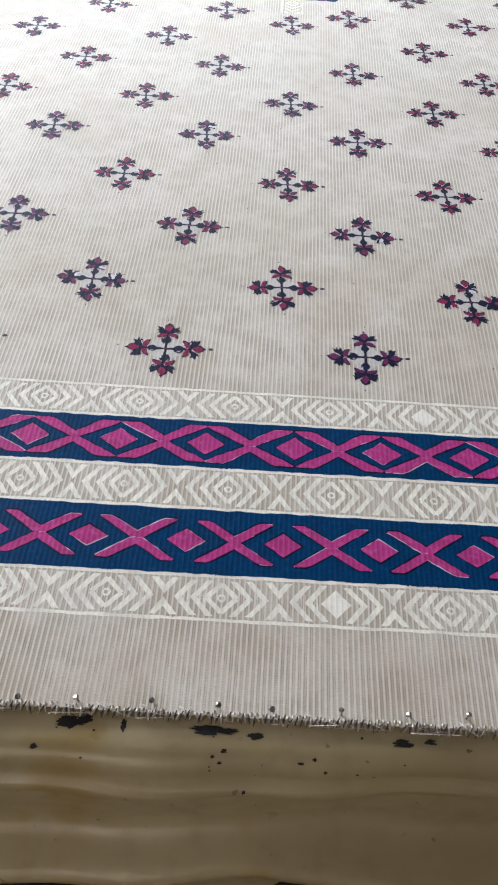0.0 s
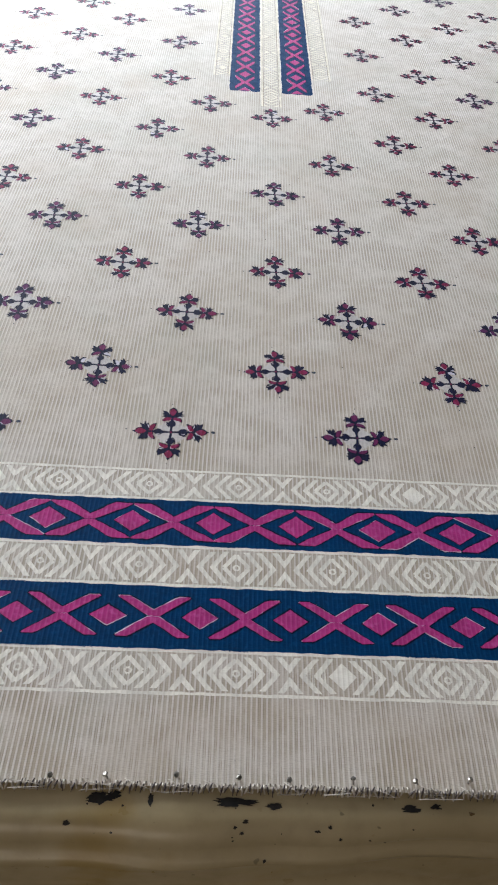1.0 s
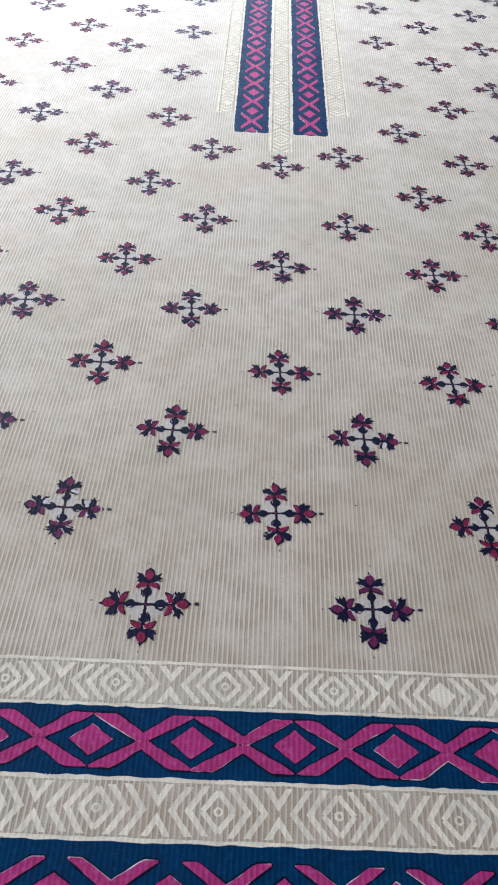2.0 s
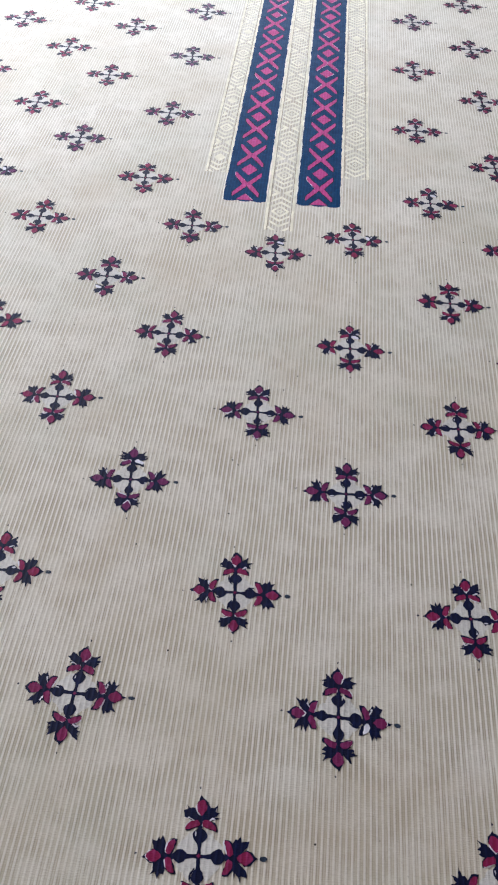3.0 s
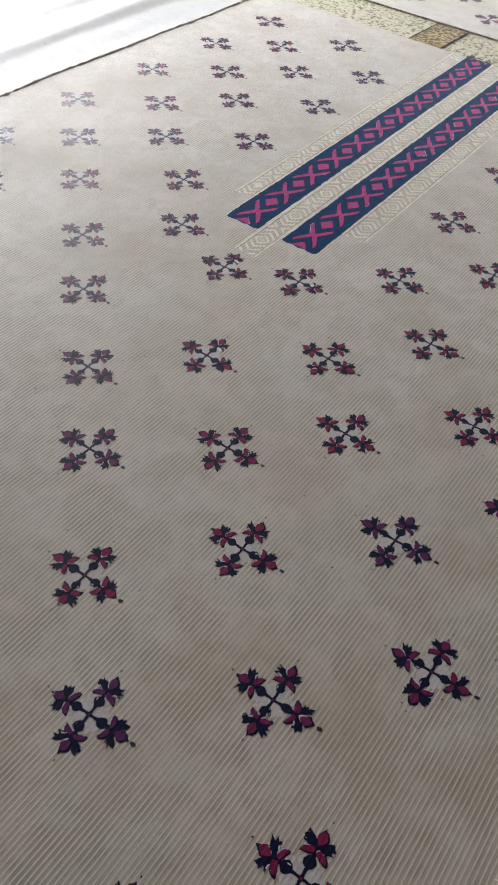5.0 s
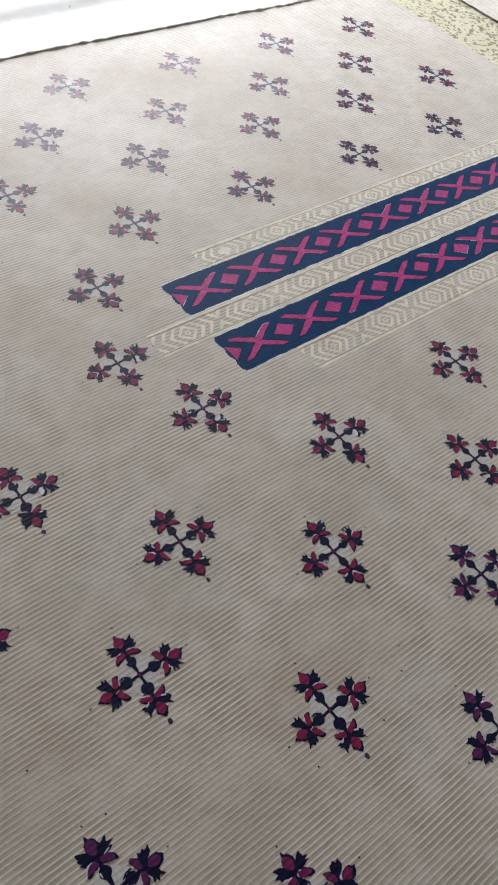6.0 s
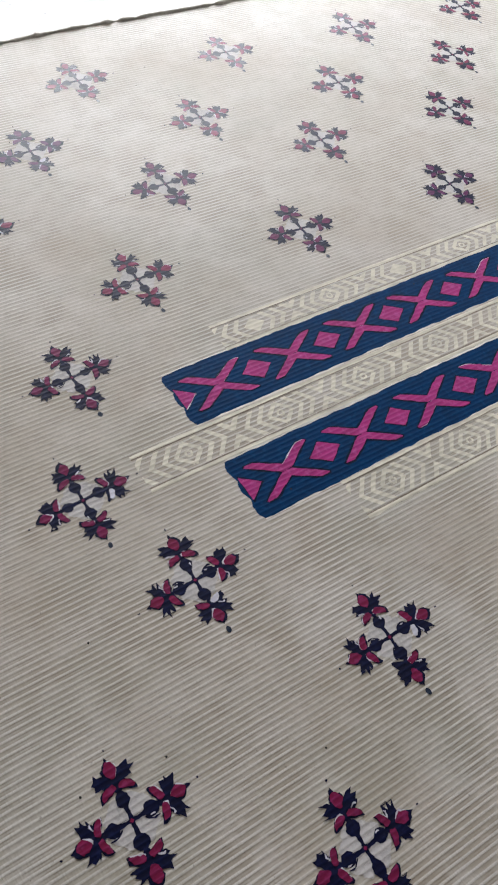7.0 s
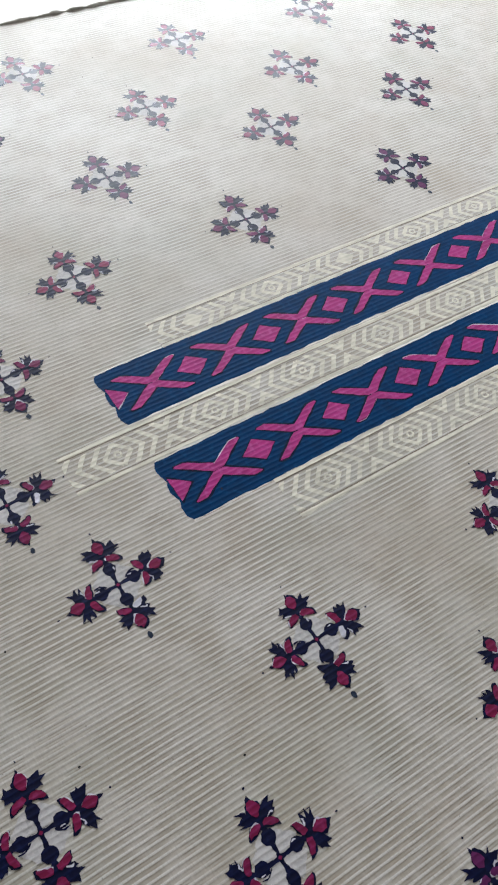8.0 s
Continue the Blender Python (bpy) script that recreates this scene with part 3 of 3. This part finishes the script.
def ink_band(parent, a, b, mid, half, phase, period, reach, rise, bend, seed, turn, size=(0.0128, 0.0090), pale=0.5):
    """Navy band with magenta lozenges and crosses, edged by uneven white."""
    rng = random.Random(seed)
    outline = edge_strip(a, b, mid - half, mid + half, seed, 0.0006)
    for f in steps(0.96, 0.04, 24):
        outline.append((a + 0.0002 - 0.0026 * abs(math.sin(3 * math.pi * f)) ** 0.6 + rng.uniform(-0.0003, 0.0003), mid - half + 2 * half * f))
    band = part("navy_band", draped("navy_band", [turn(outline)], NAVY, 0.00005), parent, "navy printed band with magenta lattice")
    white = [turn(edge_strip(a, b, mid + s * half - 0.0011, mid + s * half + 0.0013, seed + 7 * s, 0.0005)) for s in (1, -1)]
    part("white_rule", draped("white_rule", white, WHITE, 0.00003), band, "thin uneven white rule")
    first = math.floor((a - phase) / period) - 1

    def fit_in(polys, slack):
        cut = [clip(clip(p, a + slack, True), b - slack, False) for p in polys]
        return [turn(ragged(p, rng, 0.0003, 0.0035)) for p in cut if len(p) > 2]

    for n in range(first, first + int((b - a) / period) + 4):
        c = phase + n * period + rng.uniform(-0.0006, 0.0006)
        gem = [lozenge(c, mid, size[0] * rng.uniform(0.95, 1.05), size[1] * rng.uniform(0.94, 1.06))]
        arms = cross_arms(c + period / 2, mid, reach, rise, bend)
        for name, shapes in (("lozenge", gem), ("cross_print", arms)):
            inked = fit_in(shapes, 0.0006)
            if not inked:
                continue
            shape = part(name, draped(name, inked, MAGENTA, 0.00017), band)
            part("dark_outline", draped("dark_outline", fit_in([grow(p, rng.uniform(0.0008, 0.0014)) for p in shapes], 0.0003), DEEP, 0.00009), shape)
            # cloth left bare where the two blocks did not meet
            dx, dy = rng.uniform(-0.0005, 0.0005), rng.choice((-1, 1)) * rng.uniform(0.0001, 0.0006)
            bare = [[(x + dx, y + dy) for x, y in p] for p in shapes if rng.random() < pale]
            bare = fit_in(bare, 0.0006)
            if bare:
                part("bare_edge", draped("bare_edge", bare, HALO, 0.00013), shape)
    return band


A, B = -0.452, 0.450
ink_band(rug, A, B, -0.7872, 0.0212, -0.1286, 0.0621, 0.0300, 0.0165, 0.0182, 11, slant, (0.0138, 0.0099))
ink_band(rug, A, B, -0.8680, 0.0243, -0.0749, 0.0620, 0.0240, 0.0155, 0.0172, 23, slant, (0.0120, 0.0084))
for mid, half, phase, seed in ((-0.7504, 0.0157, -0.0478, 31), (-0.8261, 0.0175, -0.0498, 32), (-0.9080, 0.0158, -0.0504, 33)):
    part("white_band", draped("white_band", chevron_band(A, B, mid, half, phase, 0.0698, seed, slant), WHITE, 0.00005), rug, "white chevron and lozenge print")

# ---- printed centre panel ----
PANEL_TILT = 0.0245


def upright(poly):
    """From a band drawn along x to one that runs up the rug: (along, across) to (u, y)."""
    return [(-v + PANEL_TILT * (s - 0.012) - SHEAR * s, s) for s, v in poly]


END = 0.683
ink_band(rug, 0.012, END, 0.0344, 0.0225, 0.0717, 0.0596, 0.0226, 0.0142, 0.0168, 41, upright, (0.0114, 0.0085), 0.25)
ink_band(rug, 0.012, END, -0.0434, 0.0227, 0.0729, 0.0603, 0.0226, 0.0142, 0.0168, 42, upright, (0.0114, 0.0085), 0.25)
for a, mid, half, phase, period, seed in ((-0.0375, -0.0045, 0.0146, -0.0040, 0.0690, 51), (0.063, 0.0697, 0.0128, 0.0933, 0.0665, 52), (0.0675, -0.0815, 0.0152, 0.0977, 0.0660, 53)):
    part("white_band", draped("white_band", chevron_band(a, END, mid, half, phase, period, seed, upright, 0.0027, 0.0024), CREAM, 0.00005), rug, "white chevron and lozenge print")
    for side in (1, -1):
        at = mid + side * (half - 0.0031)
        part("brown_rule", draped("brown_rule", [upright(edge_strip(a, END, at - 0.0003, at + 0.0003, seed + 9 * side, 0.00018))], PENCIL, 0.00008), rug, "thin brown rule")

# ---- printed flowers ----
def smooth_loop(pts, n=3):
    out = []
    m = len(pts)
    for i in range(m):
        p0, p1, p2, p3 = (Vector(pts[(i + k) % m]) for k in (-1, 0, 1, 2))
        for j in range(n):
            t = j / n
            v = 0.5 * (2 * p1 + (p2 - p0) * t + (2 * p0 - 5 * p1 + 4 * p2 - p3) * t * t + (3 * p1 - p0 - 3 * p2 + p3) * t ** 3)
            out.append((v.x, v.y))
    return out


def oval(u, v, ru, rv, n=14):
    return [(u + ru * math.cos(a), v + rv * math.sin(a)) for a in steps(0, math.tau, n)[:-1]]


def flower_shapes(seed):
    """Four flower heads on a cross of stems: navy, red, pale and drip shapes."""
    rng = random.Random(seed)
    navy, red, pale, drip, ground = [], [], [], [], []
    mm = 0.001
    slide = rng.uniform(0, math.tau)
    for k in range(4):
        # the red block was set down a little off the navy one
        slip = (0.75 * math.cos(slide - k * math.pi / 2), 0.75 * math.sin(slide - k * math.pi / 2))
        a = k * math.pi / 2 + rng.uniform(-0.05, 0.05)
        size = rng.uniform(1.0, 1.07)

        def put(poly, bin_, shake=0.18, flip=1):
            done = []
            for u, v in poly:
                u, v = u + rng.uniform(-shake, shake), (v + rng.uniform(-shake, shake)) * flip
                u, v = u * size, v * size
                done.append(((u * math.cos(a) - v * math.sin(a)) * mm, (u * math.sin(a) + v * math.cos(a)) * mm))
            bin_.append(ragged(done, rng, 0.00022, 0.0011))

        put([(-0.6, -1.2), (3, -0.9), (6, -1.2), (8, -1.4), (8, 1.4), (6, 1.2), (3, 0.9), (-0.6, 1.2)], navy)
        wide = rng.uniform(3.2, 4.0)
        put(smooth_loop([(5.8, 0), (7.6, wide * 0.8), (10.2, wide), (12.6, wide * 0.6), (13.8, 0), (12.6, -wide * 0.6), (10.2, -wide), (7.6, -wide * 0.8)], 2), navy, 0.25)
        if rng.random() < 0.3:
            put(smooth_loop([(5.6, 2.0), (8.2, 4.3), (11.4, 4.6), (12.2, 3.6), (8.8, 3.6), (6.4, 1.6)], 2), navy, 0.2, rng.choice((1, -1)))
        put([(13.0, -1.0), (15.2, -2.4), (18.5, -2.7), (22, -2.6), (22, 2.6), (18.5, 2.7), (15.2, 2.4), (13.0, 1.0)], navy, 0.35)
        for s in (1, -1):
            petal = [(15.0, 0.6), (13.8, 2.8), (13.1, 5.2), (12.5, 7.9), (14.9, 7.6), (16.8, 5.2), (17.4, 1.6)]
            put(smooth_loop([(14.6 + (u - 14.6) * 1.3 + 0.6 * slip[0], v * 1.08 + 0.6 * slip[1] * s) for u, v in petal], 2), navy, 0.35, s)
            if rng.random() < 0.92:
                put(smooth_loop([(14.7 + (u - 14.6) * 0.98, 4.6 + (v - 4.6) * 0.96) for u, v in petal], 2), red, 0.3, s)
            if rng.random() < 0.75:
                put(smooth_loop([(14.7 + (u - 14.6) * 0.86 - 1.1 * slip[0], 4.6 + (v - 4.6) * 0.84 - 1.1 * slip[1] * s) for u, v in petal], 2), pale, 0.3, s)
            leaf = [(15.8, 1.0), (17.0, 4.0), (17.6, 7.0), (18.6, 9.4), (19.8, 7.6), (21.4, 10.2), (22.2, 7.6), (25.4, 8.6), (24.0, 5.6), (23.0, 3.4), (20.4, 1.0)]
            put([(u, v * rng.uniform(0.92, 1.12)) for u, v in leaf], navy, 0.75, s)
            if rng.random() < 0.5:
                put(smooth_loop([(17.0, 4.2), (18.0, 6.2), (17.8, 7.6), (18.5, 7.4), (18.8, 6.2), (17.6, 4.0)], 2), pale, 0.25, s)
        bud = [(18.6, 0), (20.6, 2.0), (23.4, 3.3), (25.8, 2.6), (28.2, 0), (25.8, -2.6), (23.4, -3.3), (20.6, -2.0)]
        put(smooth_loop([(u * 1.02 + slip[0], v * 1.16 + slip[1]) for u, v in bud], 2), navy, 0.4)
        put([(26.0, -1.6), (28.0, -1.0), (30.2, 0.3), (28.4, 1.2), (26.0, 1.9)], navy, 0.4)
        if rng.random() < 0.55:
            put(smooth_loop([(23.0 + (u - 23.0) * 0.8 - 1.2 * slip[0], v * 0.84 - 1.2 * slip[1]) for u, v in bud], 2), pale, 0.3)
        put(smooth_loop([(23.3 + (u - 23.0) * 0.86, v * 0.94) for u, v in bud], 2), red, 0.35)
        if rng.random() < 0.4:
            put(oval(9.6 + rng.uniform(-1, 2), rng.choice((-2.3, 2.3)), 1.4, 0.4, 8), pale, 0.15)
        gleam = [(0.5, 0.5), (8, 1.2), (12.0, 4.0), (9.4, 7.4), (8.0, 8.0), (7.4, 9.4), (4.0, 12.0), (1.2, 8)]
        put(smooth_loop(gleam, 2), ground, 0.4)
        if k == 0:
            put(oval(33.2, 0.3, 2.0, 1.35, 10), drip, 0.15)
        else:
            put(oval(rng.uniform(33, 35), rng.uniform(-1.6, 1.6), 0.7, 0.5, 7), navy, 0.1)
    navy.append([(x * 2.2 * mm, y * 2.2 * mm) for x, y in ((1, 0), (0, 1), (-1, 0), (0, -1))])
    red.append([(x * 1.1 * mm, y * 1.1 * mm) for x, y in ((1, 0), (0, 1), (-1, 0), (0, -1))])
    return navy, red, pale, drip, ground


SHAPES = [flower_shapes(100 + k) for k in range(24)]
LAYERS = (("flower_print", FLOWER_NAVY, 0.00016), ("red_petals", FLOWER_RED, 0.00026), ("pale_underprint", HALO, 0.00021), ("ink_drop", DRIP, 0.00018), ("pale_wash", BINDER_SHEEN, 0.00010))


def flower(x, y, parent, turn, which):
    """One print, turned a little and pressed over the ribs where it lies."""
    spot = (x, y, TOP + lie(x, y))
    c, s = math.cos(turn), math.sin(turn)
    made = None
    for (name, ink, lift), polys in zip(LAYERS, SHAPES[which]):
        laid = [[(x + c * u - s * v - SHEAR * (y + s * u + c * v), y + s * u + c * v) for u, v in poly] for poly in polys]
        me = draped(name, laid, ink, lift, spot)
        if made is None:
            made = part(name, me, parent, "navy flower cross with red petals", spot)
        else:
            ob = new(name, me)
            ob.parent = made


def lattice(i, k):
    """Flower i along row k: a half-drop grid, set out by hand."""
    odd = k % 2
    x = -0.10358 + 0.08084 * i + 0.0031 * k - 0.00025 * i * k + 0.00774 * odd
    y = -0.69231 - 0.00136 * i + 0.08343 * k + 0.00008 * i * k + 0.00006 * i * i - 0.0003 * k * k - 0.00336 * odd
    return x, y


# flowers that the printer set off the grid, in millimetres
NUDGE = {(0, 2): (-4, 4), (1, 1): (-1, 4), (3, 3): (-4, -4), (4, 2): (0, 4), (4, 6): (3, -2), (5, -1): (-4, -1), (5, 5): (2, 3), (6, 4): (-2, -5), (7, -3): (-4, 0),
         (7, -1): (0, -4), (7, 3): (5, -5), (7, 5): (-3, 2), (8, -4): (5, 5), (8, 0): (-5, 5), (9, -3): (-7, 2), (9, -1): (4, 9), (9, 3): (-6, 1), (9, 5): (-12, 2),
         (11, -1): (3, -2), (11, 3): (-15, -3), (11, 5): (-8, -1), (12, -2): (-3, 3), (13, -3): (-4, 1), (13, -1): (7, -1), (13, 3): (-12, 1), (14, 6): (8, -3), (15, -3): (-6, -2),
         (15, -1): (4, -5), (15, 3): (-8, 6), (15, 5): (7, -4), (16, -2): (-6, 5)}
rng = random.Random(77)
for k in range(17):
    for i in range(-5, 7):
        if (i + k) % 2 or (k >= 9 and i in (0, 1, 2)):
            continue
        x, y = lattice(i, k)
        if (k, i) == (7, 1):
            x, y = 0.0026, -0.0751
        dx, dy = NUDGE.get((k, i), (0, 0))
        x, y = x + 0.001 * dx + rng.uniform(-0.0008, 0.0008), y + 0.001 * dy + rng.uniform(-0.0008, 0.0008)
        u = x - SHEAR * y
        if U0 + 0.034 < u < U1 - 0.042:
            flower(x, y, rug, radians(rng.uniform(-2.5, 2.5)), rng.randrange(24))

# ---- backing strip and the next rug ----
strip = tagged(empty("backing_cloth", 0, 0.76, TOP - 0.003), "pale backing cloth speckled with old ink, between two rugs", "cloth")
part("cloth", grid("cloth", steps(-0.46, 0.50, 60), steps(0.65, 0.83, 14), lambda x, y: (x, y, TOP - 0.0024 + 0.0006 * noise.noise((x * 14, y * 14, 2))), PAPER), strip)
patch = grid("ink_patch", steps(-0.150, -0.088, 20), steps(0.684, 0.796, 16), lambda x, y: (x + 0.06 * (y - 0.75), y, TOP - 0.0016 + 0.0006 * noise.noise((x * 14, y * 14, 2))), PAPER_DARK)
part("ink_patch", patch, strip, "densely speckled ochre patch")
for x0 in (-0.152, -0.092):
    line = stroke((x0, 0.684), (x0 + 0.006, 0.796), 0.0022)
    part("ink_line", mesh_from("ink_line", [(*p, TOP - 0.0010 + 0.0006 * noise.noise((p[0] * 14, p[1] * 14, 2))) for p in line], [(0, 1, 2, 3)], STAIN_INK), strip)

second = tagged(empty("printed_rug", 0, 1.5, TOP), "second ribbed beige cotton rug with navy flower prints", "rug")
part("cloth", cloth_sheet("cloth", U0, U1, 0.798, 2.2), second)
for k in range(18, 34):
    for i in range(-5, 7):
        if (i + k) % 2 == 0:
            x, y = -0.10 + 0.0805 * i + 0.0028 * (k - 12), 0.798 + 0.085 + 0.08 * (k - 18)
            if U0 + 0.034 < x - SHEAR * y < U1 - 0.042 and y < 2.15:
                flower(x, y, second, radians(rng.uniform(-2.5, 2.5)), rng.randrange(24))

# strokes where the bands run over the rug's end
rng = random.Random(5)
for c in (-0.0346, 0.0430):
    tuft = []
    for n in range(46):
        s, v = END - 0.004 + rng.uniform(-0.006, 0.010), -c + rng.uniform(-0.022, 0.022)
        tuft += [upright(stroke((s, v), (s + rng.uniform(0.004, 0.016), v + rng.uniform(-0.006, 0.006)), 0.0016))]
    part("overrun_stroke", draped("overrun_stroke", tuft, FLOWER_NAVY, 0.00015), rug, "smudged navy strokes at the band's end")

# ---- nails ----
def nail_mesh():
    bm = bmesh.new()
    bmesh.ops.create_cone(bm, cap_ends=True, segments=8, radius1=0.0005, radius2=0.0006, depth=0.010, matrix=Matrix.Translation((0, 0, -0.001)))
    return from_bm("shank", bm, STEEL)


def head_mesh():
    bm = bmesh.new()
    bmesh.ops.create_cone(bm, cap_ends=True, segments=12, radius1=0.0017, radius2=0.0011, depth=0.0010, matrix=Matrix.Translation((0, 0, 0.0040)))
    return from_bm("head", bm, STEEL, False)


nail = tagged(empty("nail", -0.45, Y0 + 0.005, TOP), "small dull steel nail pinning the rug's edge", "nail", "nails along the rug")
for me in (nail_mesh(), head_mesh()):
    ob = new(me.name, me)
    ob.parent = nail
rng = random.Random(21)
spots = [(-0.16 + 0.0358 * n + rng.uniform(-0.003, 0.003), Y0 + 0.0050 + rng.uniform(-0.001, 0.002)) for n in range(-7, 18)]
spots += [(U1 - 0.004 + SHEAR * y + 0.002, y) for y in (-0.62, -0.53, -0.47, -0.40, -0.33, -0.26, -0.18)]
for x, y in spots:
    copy_thing(nail, pose(x, y + (front(x) - Y0 if y < -0.9 else 0.0), TOP + 0.0002, rng.uniform(-25, 25), rng.uniform(-25, 25), rng.uniform(0, 360)))
